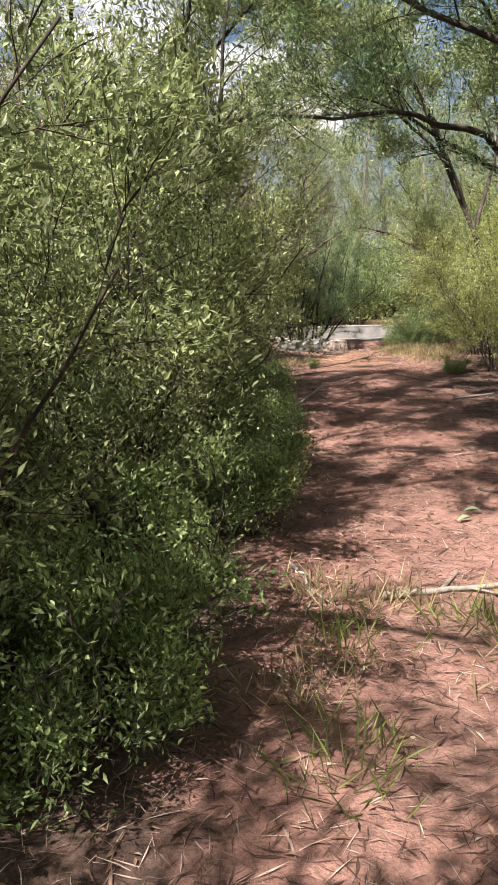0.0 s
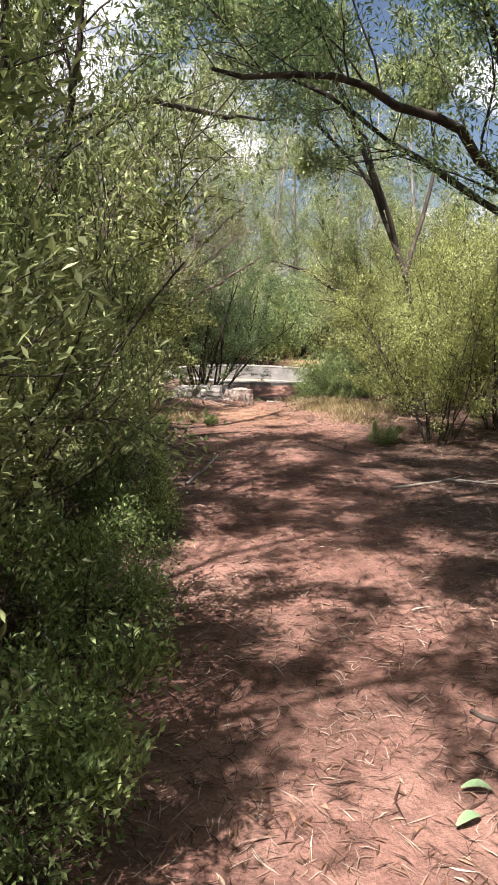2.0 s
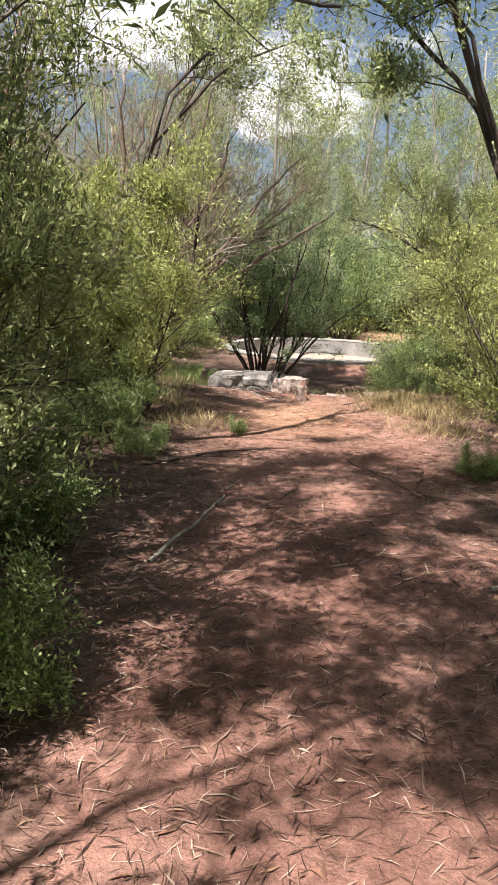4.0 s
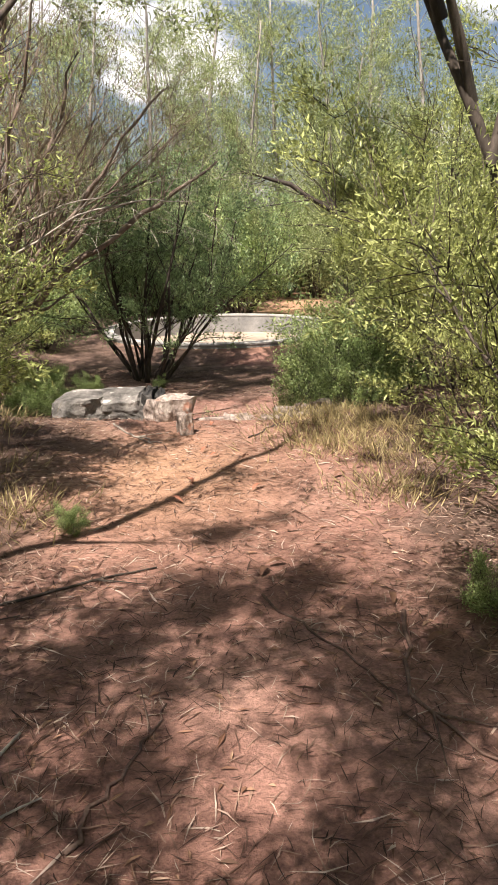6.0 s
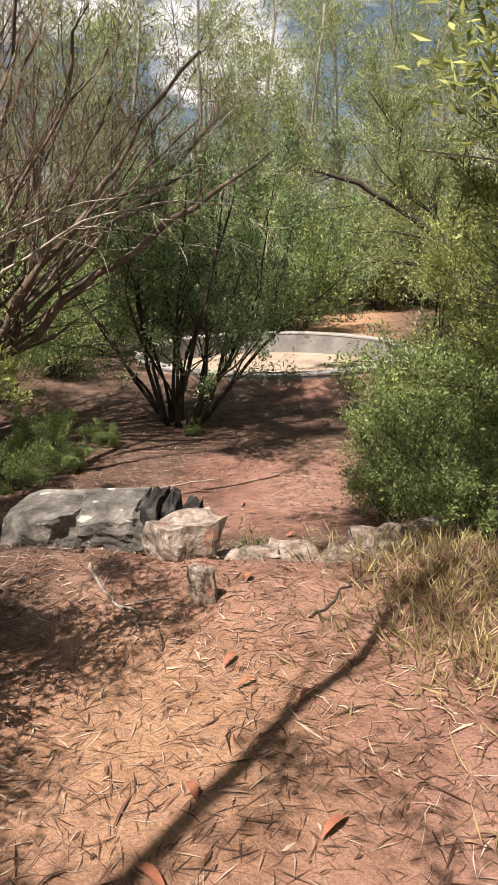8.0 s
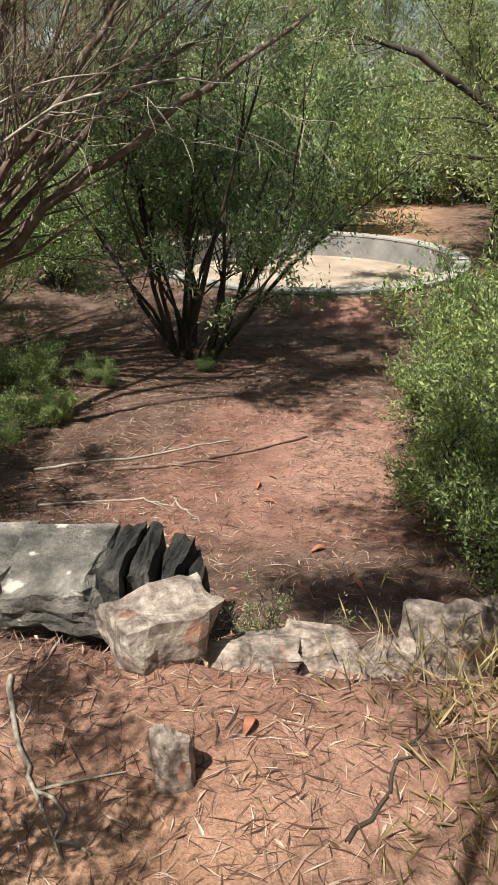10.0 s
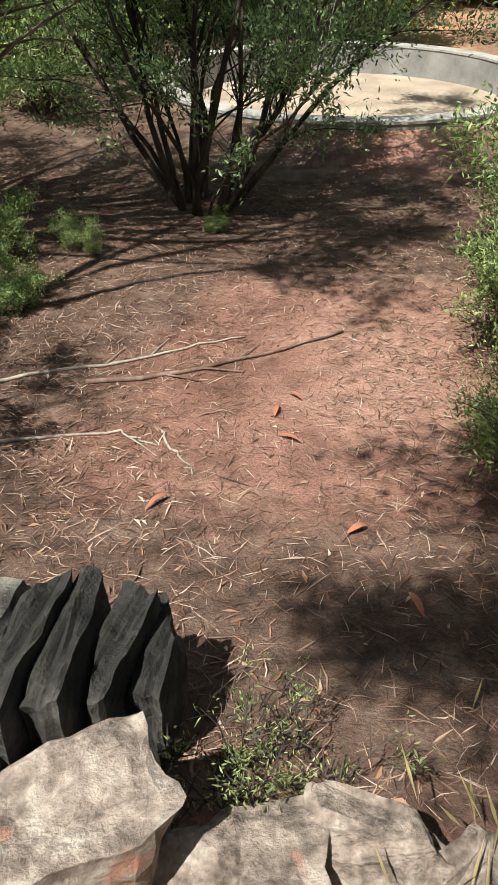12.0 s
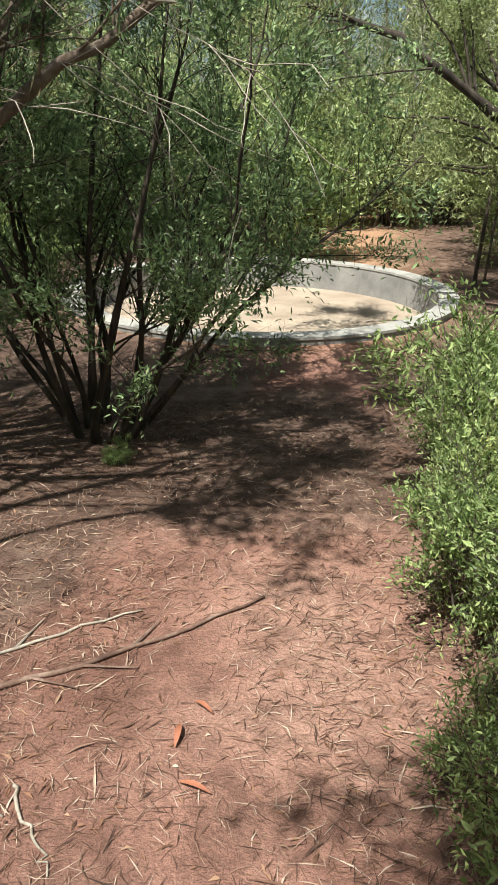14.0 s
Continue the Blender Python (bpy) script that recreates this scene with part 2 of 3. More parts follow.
def grow(thing, rng, stems, bark, leaf, leaves=9000, leaf_len=0.035, leaf_w=0.009, kids=7, kid_len=0.45, twigs=5, twig_len=0.3, bare=0.35, spread=0.07, droop=0.0, single=False, tri=False, stem_name="stem", upright=0.25, rise=0.05, wobble=0.1):
    """Stems, branches, twigs and a crown under one thing. stems: (dx, dy, way, length, radius) or (points, radius)."""
    tips, tipway, branches, fine = [], [], [], []
    for s in stems:
        if len(s) == 2:
            pts, r0 = np.array(s[0], float), s[1]
            t = np.linspace(0, len(pts) - 1, 3 * len(pts))
            pts = np.stack([np.interp(t, np.arange(len(pts)), pts[:, k]) for k in range(3)], 1)
            pts[1:-1] += rng.normal(size=(len(pts) - 2, 3)) * r0 * 0.35
            length = float(np.linalg.norm(np.diff(pts, axis=0), axis=1).sum())
        else:
            dx, dy, way, length, r0 = s
            pts = wander(rng, (dx, dy, -0.06), way, length, 10, wobble, rise)
        n = len(pts)
        rad = r0 * (1 - 0.82 * np.linspace(0, 1, n)) * (1 + 0.12 * rng.normal(size=n))
        v, f = tubes([(pts, np.abs(rad))], 8)
        mesh_object(stem_name, v, f, bark, thing, smooth=True)
        for _ in range(kids):
            u = rng.uniform(bare, 1.0) * (n - 1)
            i = min(int(u), n - 2)
            p = pts[i] + (u - i) * (pts[i + 1] - pts[i])
            d = pts[i + 1] - pts[i]
            d /= np.linalg.norm(d)
            side = rng.normal(size=3)
            side -= side.dot(d) * d
            side /= np.linalg.norm(side)
            bl = length * kid_len * rng.uniform(0.5, 1.1) * (1.15 - 0.5 * u / n)
            bp = wander(rng, p, d * 0.75 + side * 0.8 + np.array([0, 0, upright]), bl, 7, 0.14, -droop)
            br = r0 * 0.34 * (1.1 - u / n)
            branches.append((bp, np.maximum(br * (1 - 0.85 * np.linspace(0, 1, 7)), 0.0015)))
            for _ in range(twigs):
                w = rng.uniform(0.25, 1.0) * 6
                j = min(int(w), 5)
                q = bp[j] + (w - j) * (bp[j + 1] - bp[j])
                e = bp[j + 1] - bp[j]
                e /= np.linalg.norm(e)
                td = e * 0.8 + rng.normal(size=3) * 0.6 + np.array([0, 0, 0.25 - droop * 4])
                tp = wander(rng, q, td, twig_len * rng.uniform(0.5, 1.3), 5, 0.16, -droop)
                fine.append((tp, 0.0028 * (1 - 0.7 * np.linspace(0, 1, 5))))
                tips.append(tp[1:])
                tipway.append(np.gradient(tp, axis=0)[1:])
    if branches:
        if single:
            for b in branches:
                v, f = tubes([b], 5)
                mesh_object("branch", v, f, bark, thing, smooth=True)
        else:
            v, f = tubes(branches, 4)
            tagged(mesh_object("branchwork", v, f, bark, thing, smooth=True), kind="stuff")
    if fine:
        v, f = tubes(fine, 3)
        tagged(mesh_object("twigwork", v, f, bark, thing), kind="stuff")
    if leaves and tips:
        p, d = np.concatenate(tips), np.concatenate(tipway)
        load = np.repeat(rng.gamma(0.55, 1.0, len(tips)), [len(q) for q in tips])
        pick = rng.choice(len(p), leaves, p=load / load.sum())
        d = d[pick] / (np.linalg.norm(d[pick], axis=1)[:, None] + 1e-9)
        c = p[pick] + rng.normal(size=(leaves, 3)) * spread
        w = d * 0.7 + rng.normal(size=(leaves, 3)) * 0.65 + np.array([0, 0, 0.15 - 3 * droop])
        v, f = leaf_mesh(c, w, leaf_len, leaf_w, rng)
        if tri:
            f = f[:, :3]
        tagged(mesh_object("crown", v, f, leaf, thing), kind="stuff")
    return thing


def fan(rng, n, length, lean, r0, base=0.12, jitter=0.25):
    """n stems that spread from one root."""
    out = []
    for k in range(n):
        a = 2 * math.pi * (k + rng.uniform(-0.3, 0.3)) / n
        s = lean * rng.uniform(1 - jitter * 2, 1 + jitter)
        out.append((math.cos(a) * base, math.sin(a) * base, (math.cos(a) * s, math.sin(a) * s, 1), length * rng.uniform(0.75, 1.15), r0 * rng.uniform(0.6, 1.15)))
    return out


# ---- ground ----
EDGE = 14.78
PROFILE_Y = (-500, 0, 9, 14.4, 14.74, 14.95, 15.4, 16.1, 17.0, 18.4, 21, 60, 900)
PROFILE_Z = (0.0, 0.0, 0.0, -0.02, -0.05, -0.33, -0.42, -0.6, -0.74, -0.84, -0.9, -0.95, -0.95)
RING_X, RING_Y, RING_OUT, RING_IN = 3.1, 25.45, 2.66, 2.42
RING_TOP, RING_FLOOR = -0.62, -1.08


def path_x(y):
    return float(np.interp(y, (0, 5, 8, 12, 15, 18, 21, 30, 36), (1.3, 1.75, 2.0, 2.25, 2.5, 2.5, 3.2, 5.0, 6.8)))


def ground_z(x, y):
    side = abs(x - path_x(y))
    bend = 0.12 * math.sin(x * 1.7) + max(0.0, x - 3.2) * 0.5
    z = float(np.interp(y - bend if 13 < y < 20 else y, PROFILE_Y, PROFILE_Z))
    z += 0.035 * noise.noise((x * 0.9, y * 0.9, 0)) + 0.012 * noise.noise((x * 4, y * 4, 3))
    z += min(0.22, 0.06 * max(0, side - 1.1))
    r = math.hypot(x - RING_X, y - RING_Y)
    if r < RING_OUT + 0.9:
        k = min(1, max(0, (r - RING_OUT + 0.12) / 0.9))
        z = RING_FLOOR + 0.03 * noise.noise((x * 2, y * 2, 1)) if r < RING_OUT - 0.1 else -0.68 * (1 - k) + z * k
    return z


def stretch_axis(lo, hi, step, far_lo, far_hi):
    mid = list(np.arange(lo, hi + 1e-6, step))
    a, d = [], step
    x = lo
    while x > far_lo:
        d *= 1.22
        x -= d
        a.append(x)
    b, d, x = [], step, hi
    while x < far_hi:
        d *= 1.22
        x += d
        b.append(x)
    return a[::-1] + mid + b


def build_ground():
    xs, ys = stretch_axis(-2.5, 7.0, 0.07, -700, 700), stretch_axis(0.5, 29, 0.07, -500, 900)
    verts = [(x, y, ground_z(x, y)) for y in ys for x in xs]
    w = len(xs)
    faces = [(j * w + i, j * w + i + 1, (j + 1) * w + i + 1, (j + 1) * w + i) for j in range(len(ys) - 1) for i in range(w - 1)]
    ob = mesh_object("ground", verts, faces, SOIL, smooth=True)
    lit, snd = [], []
    for x, y, z in verts:
        side = x - path_x(y)
        half = float(np.interp(y, (0, 6, 11, 13, 15, 17, 19, 22), (0.8, 0.95, 0.9, 1.1, 1.0, 1.3, 0.9, 0.3)))
        v = min(1, max(0, (abs(side) - half * 0.6) / 0.9))
        v = max(v, 0.85 * math.exp(-((y - 20.6) / 1.5) ** 4) * min(1, max(0, 4.4 - x)), 0.8 * math.exp(-((y - 15.7) / 0.8) ** 4))
        lit.append(v)
        sx = math.exp(-((x - 1.95) ** 2 / 0.5 + (y - 13.3) ** 2 / 1.1))
        g = 1.0 if math.hypot(x - RING_X, y - RING_Y) < RING_OUT else 0.0
        g = max(g, min(1, max(0, (y - 22.4) / 1.5)) * math.exp(-(side / 1.1) ** 2))
        snd.append(min(1, 0.75 * sx + 0.85 * g))
    for nm, arr in (("litter", lit), ("sand", snd)):
        at = ob.data.attributes.new(nm, "FLOAT", "POINT")
        at.data.foreach_set("value", arr)
    return tagged(ob, "red earth track strewn with needles and leaf litter", "ground", kind="structure")


build_ground()


# ---- stones ----
def rock(name, x, y, z, size, label, mat=STONE, seed=1, turn=0.0, chop=0.25, rough=0.09):
    """A rough broken block: a box, cut by planes and roughened."""
    rng = np.random.default_rng(seed)
    bm = bmesh.new()
    bmesh.ops.create_cube(bm, size=1)
    bmesh.ops.subdivide_edges(bm, edges=bm.edges[:], cuts=9, use_grid_fill=True)
    for _ in range(7):
        nrm = Vector(rng.normal(size=3))
        nrm.normalize()
        d = 0.5 + rng.uniform(-0.02, chop)
        for v in bm.verts:
            over = v.co.dot(nrm) - d * 0.95
            if over > 0:
                v.co -= nrm * over
    for v in bm.verts:
        p = v.co.copy()
        v.co += Vector((noise.noise(p * 2.3 + Vector((seed, 0, 0))), noise.noise(p * 2.3 + Vector((0, seed, 0))), noise.noise(p * 2.3 + Vector((0, 0, seed))))) * rough
        v.co += Vector((noise.noise(p * 7 + Vector((seed, 0, 5))), noise.noise(p * 7 + Vector((0, seed, 5))), noise.noise(p * 7 + Vector((5, 0, seed))))) * 0.035
        v.co = Vector((v.co.x * size[0], v.co.y * size[1], v.co.z * size[2]))
    ob = part(name, bm, mat)
    ob.matrix_world = pose(x, y, z, 0, 0, turn)
    return tagged(ob, label, "rock", {"split_stone": "split stones beside the block", "step_stone": "stones of the step"}.get(name, ""))


rock("stone_slab", 1.16, 15.12, -0.02, (0.46, 0.5, 0.27), "grey weathered sandstone block at the terrace edge", seed=4, turn=-3, chop=0.06, rough=0.06)
rock("stone_slab", 1.56, 15.13, -0.01, (0.38, 0.48, 0.28), "grey weathered sandstone block beside the split stones", seed=9, turn=3, chop=0.06, rough=0.06)
rock("split_stone", 1.78, 15.17, -0.1, (0.11, 0.42, 0.46), "upright flake of split sandstone, dark with shade and lichen", STONE_DARK, seed=6, turn=-8)
rock("split_stone", 1.88, 15.2, -0.13, (0.1, 0.4, 0.44), "upright flake of split sandstone, dark with shade and lichen", STONE_DARK, seed=17, turn=-2)
rock("split_stone", 1.97, 15.25, -0.17, (0.09, 0.34, 0.38), "upright flake of split sandstone, dark with shade and lichen", STONE_DARK, seed=7, turn=-12)
rock("split_stone", 2.06, 15.3, -0.24, (0.08, 0.3, 0.34), "narrow flake of split sandstone, dark with shade and lichen", STONE_DARK, seed=8, turn=-5)
rock("edge_stone", 1.97, 14.83, -0.06, (0.36, 0.32, 0.38), "pale lichen-spotted sandstone block at the step", STONE_PALE, seed=12, turn=30, chop=0.1)
rock("upright_stone", 2.08, 14.2, 0.03, (0.11, 0.11, 0.2), "small pale upright stone set in the track", STONE_PALE, seed=15, turn=20, chop=0.12)
for k, (x, y, z, w, d, h, a) in enumerate(((2.28, 14.84, -0.2, 0.34, 0.2, 0.24, 8), (2.57, 14.86, -0.2, 0.32, 0.16, 0.26, -12), (2.8, 14.82, -0.19, 0.2, 0.15, 0.22, 24), (3.05, 14.95, -0.17, 0.34, 0.2, 0.26, -9), (3.36, 15.05, -0.14, 0.34, 0.24, 0.28, 14))):
    rock("step_stone", x, y, z, (w, d, h), "pale worn stone half buried along the step", STONE_PALE, seed=21 + k, turn=a, chop=0.02, rough=0.2)


# ---- concrete ring ----
def build_ring():
    ring = root("concrete_ring", RING_X, RING_Y, RING_FLOOR, "low round grey concrete wall around a gravel floor", "ring wall")
    n, h = 96, RING_TOP - RING_FLOOR

    def band(name, r0, r1, z0, z1, mat, label=""):
        v, f = [], []
        for k in range(n):
            a = 2 * math.pi * k / n
            for r, z in ((r0, z0), (r1, z0), (r1, z1), (r0, z1)):
                v.append((r * math.cos(a), r * math.sin(a), z))
        for k in range(n):
            a, b = 4 * k, 4 * ((k + 1) % n)
            for i in range(4):
                j = (i + 1) % 4
                f.append((a + i, b + i, b + j, a + j))
        mesh_object(name, v, f, mat, ring, label)

    band("wall", RING_IN, RING_OUT, -0.25, h - 0.03, CONCRETE)
    # top band in a lighter grey than the wall
    band("coping", RING_IN - 0.012, RING_OUT + 0.012, h - 0.03, h, CONCRETE_TOP, "pale concrete rim")
    v = [(0, 0, 0.03)] + [(RING_IN * math.cos(2 * math.pi * k / n), RING_IN * math.sin(2 * math.pi * k / n), 0.02) for k in range(n)]
    mesh_object("gravel_floor", v, [(0, 1 + k, 1 + (k + 1) % n) for k in range(n)], GRAVEL, ring, "pale gravel floor")


build_ring()

# ---- plants ----
R = np.random.default_rng


def shrub(name, x, y, label, seed, n=7, length=1.6, lean=0.5, r0=0.018, bark=BARK, leaf=LEAF_GREY, category="shrub", base=0.12, **kw):
    t = root(name, x, y, ground_z(x, y), label, category)
    rng = R(seed)
    return grow(t, rng, fan(rng, n, length, lean, r0, base), bark, leaf, **kw)


def again(ob, x, y, turn, size):
    c = copy_thing(ob, Matrix.Identity(4))
    c.matrix_basis = Matrix.LocRotScale((x, y, ground_z(x, y)), Euler((0, 0, radians(turn))), (size, size, size))
    return c


# hedge of shrubs along the track
sh = shrub("shrub", -0.1, 4.7, "dense grey-green fine-leaved shrub beside the track", 31, n=11, length=1.75, lean=0.6, leaves=46000, bare=0.02, kids=12, kid_len=0.4, twigs=7, twig_len=0.28, leaf_len=0.032, leaf_w=0.012, spread=0.05)
for x, y, turn, s in ((-0.5, 3.3, 70, 1.05), (-0.15, 6.2, 140, 1.05), (0.0, 7.8, 200, 1.0), (-0.9, 5.4, 260, 1.5), (-1.0, 7.4, 20, 1.6), (-0.2, 9.3, 310, 0.95), (-1.4, 3.4, 100, 1.6), (-1.2, 9.9, 160, 1.5)):
    again(sh, x, y, turn, s)
lo = shrub("shrub", 0.3, 3.6, "low bright green shrub at the track edge", 32, n=9, length=0.7, lean=0.8, r0=0.008, leaf=LEAF_BRIGHT, leaves=12000, bare=0.02, kids=7, kid_len=0.5, twigs=5, twig_len=0.16, leaf_len=0.033, leaf_w=0.013, spread=0.04)
for x, y, turn, s in ((0.62, 5.2, 80, 0.9), (0.7, 6.5, 190, 0.85), (0.7, 8.0, 250, 0.8), (0.15, 2.9, 300, 0.9), (0.5, 9.4, 20, 0.75), (0.35, 11.9, 60, 0.8), (1.45, 12.3, 200, 0.2), (0.75, 11.3, 100, 0.4), (0.15, 12.6, 130, 0.8), (0.0, 10.7, 130, 0.8), (0.55, 18.6, 40, 0.5), (0.2, 17.9, 170, 0.7), (0.75, 19.6, 240, 0.4), (1.75, 20.25, 10, 0.25), (0.1, 19.4, 90, 0.7), (3.3, 11.1, 50, 0.35)):
    again(lo, x, y, turn, s)

# wispy shrub with a crooked stem
t = root("shrub", 0.42, 12.9, ground_z(0.42, 12.9), "wispy grey-green shrub with a crooked leaning stem", "shrub")
grow(t, R(41), [([(0, 0, -0.05), (0.12, 0, 0.3), (0.22, 0.05, 0.75), (0.5, 0.05, 1.2), (0.58, 0.1, 1.9), (0.6, 0.1, 2.4)], 0.03), (0.05, 0.05, (-0.35, 0.1, 1), 2.2, 0.018), (0, -0.05, (0.4, -0.1, 1), 1.7, 0.014), (0.1, 0, (0.1, 0.3, 1), 2.3, 0.018), (-0.1, 0.1, (-0.6, 0.1, 1), 1.8, 0.014), (-0.1, -0.1, (-0.5, -0.3, 1), 1.5, 0.012)], BARK, LEAF_YELLOW, leaves=30000, kids=11, kid_len=0.42, twigs=8, twig_len=0.32, bare=0.12, leaf_len=0.048, leaf_w=0.013, spread=0.045, single=True)
for x, y, turn, s in ((-0.6, 13.9, 130, 1.0), (-0.55, 11.6, 230, 0.95), (-0.35, 16.6, 320, 0.95), (-0.9, 17.9, 60, 1.1), (-0.2, 15.6, 20, 0.7)):
    again(t, x, y, turn, s)

# feathery shrubs on the other side of the track
fe = shrub("feathery_shrub", 3.85, 11.0, "feathery light green shrub beside the track", 51, n=10, length=1.9, lean=0.5, r0=0.014, leaf=LEAF_YELLOW, leaves=32000, bare=0.12, kids=11, kid_len=0.42, twigs=7, twig_len=0.3, leaf_len=0.037, leaf_w=0.011, spread=0.045, wobble=0.13)
for x, y, turn, s in ((4.8, 11.6, 120, 1.15), (4.05, 12.9, 200, 0.75), (5.0, 13.6, 60, 1.2), (6.0, 12.4, 10, 1.4), (4.55, 15.2, 220, 1.1), (5.6, 16.6, 90, 1.4), (5.2, 18.8, 250, 1.25), (6.6, 9.4, 150, 1.3)):
    again(fe, x, y, turn, s)
gr = shrub("shrub", 3.7, 16.2, "leafy bright green shrub beside the step", 52, n=10, length=0.72, lean=0.6, r0=0.009, leaf=LEAF_BRIGHT, leaves=10000, bare=0.02, kids=9, kid_len=0.5, twigs=6, twig_len=0.18, leaf_len=0.036, leaf_w=0.013, spread=0.04)
for x, y, turn, s in ((3.65, 15.5, 80, 0.75), (3.6, 17.1, 170, 0.75), (3.75, 18.0, 260, 1.0), (4.0, 19.1, 20, 0.7), (4.3, 20.0, 40, 0.9), (4.5, 17.2, 140, 1.3), (4.8, 21.2, 200, 1.0), (4.5, 18.6, 80, 1.3), (4.3, 17.6, 10, 1.25), (5.0, 19.8, 120, 1.6), (3.55, 14.9, 300, 0.6)):
    again(gr, x, y, turn, s)

# many-stemmed shrub at the foot of the slope
t = root("many_stemmed_shrub", 1.6, 20.8, ground_z(1.6, 20.8), "dark many-stemmed shrub with a fine green crown", "shrub")
rng = R(61)
st = []
for k in range(21):
    a = 2 * math.pi * k / 21 + rng.uniform(-0.25, 0.25)
    s = rng.uniform(0.08, 0.62)
    st.append((0.2 * math.cos(a), 0.2 * math.sin(a), (math.cos(a) * s * 1.15 + 0.12, math.sin(a) * s * 0.8, 1), rng.uniform(2.4, 3.5), rng.uniform(0.016, 0.036)))
grow(t, rng, st, BARK, LEAF_DARK, leaves=44000, kids=12, kid_len=0.36, twigs=8, twig_len=0.34, bare=0.25, leaf_len=0.055, leaf_w=0.018, spread=0.045, single=True, wobble=0.14, rise=0.1, upright=0.1)

# broom-like tree with a fan of reddish bare stems
t = root("broom_tree", -1.15, 19.4, ground_z(-1.15, 19.4), "tall broom-like tree with a fan of bare reddish stems", "tree")
rng = R(71)
st = []
for k in range(24):
    reach, high = 4.1 * (k + 0.5) / 24 - 0.3 + rng.uniform(-0.2, 0.2), rng.uniform(4.6, 6.4) - 0.07 * k
    deep = rng.uniform(-1.3, 1.3)
    sweep = rng.uniform(0.75, 1.1)
    st.append(([(reach * u ** (2 - sweep), deep * u, high * u ** sweep - 0.06) for u in np.linspace(0, 1, 7)], rng.uniform(0.035, 0.085)))
grow(t, rng, st, BARK_TAN, LEAF_BROWN, leaves=14000, kids=14, kid_len=0.38, twigs=6, twig_len=0.6, bare=0.2, leaf_len=0.1, leaf_w=0.009, spread=0.06, upright=0.5, single=True, stem_name="limb")
t = root("dead_branch", -0.95, 19.0, ground_z(-0.95, 19.0) , "pale bare dead boughs reaching out from a broom-like tree", "branch")
grow(t, R(72), [([(0, 0.1, 0.0), (0.3, -0.2, 1.0), (1.0, -0.5, 1.9), (1.9, -0.7, 2.4), (2.7, -0.8, 2.55), (3.3, -0.9, 2.5)], 0.022), ([(0, 0.1, 0.1), (0.25, -0.1, 1.3), (0.9, -0.4, 2.2), (1.8, -0.6, 2.55), (2.5, -0.8, 2.6)], 0.018)], DEAD, LEAF_BROWN, leaves=0, kids=12, kid_len=0.3, twigs=5, twig_len=0.4, bare=0.4, single=True)
bt = root("broom_tree", -3.4, 22.0, ground_z(-3.4, 22.0), "broom-like tree with bare reddish stems, set further back", "tree")
grow(bt, R(73), fan(R(73), 14, 5.2, 0.5, 0.05), BARK_RED, LEAF_BROWN, leaves=16000, kids=12, kid_len=0.36, twigs=8, twig_len=0.6, bare=0.15, leaf_len=0.12, leaf_w=0.011, tri=True, spread=0.08, upright=0.5)
again(bt, -2.6, 14.6, 130, 1.0)
again(bt, -1.9, 27.5, 60, 1.1)
again(bt, -1.4, 11.4, 20, 0.85)

# tree that leans over the track
t = root("leaning_tree", 4.75, 9.3, ground_z(4.75, 9.3), "dark leaning tree whose limbs arch over the track", "tree")
st = [([(0, 0, -0.1), (-0.35, -0.2, 0.95), (-0.95, -0.7, 1.6), (-1.5, -1.2, 2.1), (-2.1, -1.6, 2.4), (-2.8, -1.9, 2.55), (-3.5, -2.1, 2.5)], 0.06),
      ([(-0.25, -0.15, 0.7), (-0.9, -1.5, 1.9), (-1.9, -2.9, 2.55), (-2.9, -2.75, 3.1), (-3.8, -2.6, 3.5)], 0.045),
      ([(-0.95, -0.7, 1.6), (-1.4, -0.9, 2.4), (-1.8, -1.2, 3.2), (-2.4, -1.3, 4.0)], 0.035),
      ([(-0.1, 0.1, 0.3), (0.3, 0.2, 1.6), (0.2, 0.3, 3.0), (0.0, 0.0, 4.4)], 0.06),
      ([(-1.2, -0.95, 1.85), (-1.9, -0.6, 2.35), (-2.7, -0.3, 2.9), (-3.4, 0.0, 3.2)], 0.03),
      # unseen upper limb, added to dapple the track
      ([(-0.1, 0.0, 0.6), (-0.7, -1.2, 2.6), (-2.0, -2.6, 3.9), (-3.4, -4.0, 4.4)], 0.045)]
grow(t, R(81), st, BARK, LEAF_DARK, leaves=36000, kids=15, kid_len=0.27, twigs=9, twig_len=0.35, bare=0.3, leaf_len=0.05, leaf_w=0.013, spread=0.07, stem_name="limb", single=True, upright=0.35)

# tree whose long limb throws a bar of shadow on the track
t = root("leaning_tree", -1.39, 9.67, ground_z(-1.39, 9.67), "dark crooked tree with one long limb over the track", "tree")
grow(t, R(83), [([(0, 0, -0.1), (0.3, 0.2, 1.2), (0.8, 0.5, 2.4), (2.0, 1.1, 3.2), (2.85, 2.3, 3.3), (3.6, 3.2, 3.5)], 0.07), ([(0.25, 0.15, 1.0), (0.1, -0.3, 2.5), (0.5, -0.9, 4.0), (1.3, -1.4, 4.9)], 0.05), ([(0.7, 0.4, 2.2), (1.5, -0.2, 3.3), (2.5, -0.6, 4.2)], 0.04)], BARK, LEAF_GREY, leaves=26000, kids=13, kid_len=0.3, twigs=8, twig_len=0.4, bare=0.45, leaf_len=0.045, leaf_w=0.014, spread=0.06, stem_name="limb", single=True)

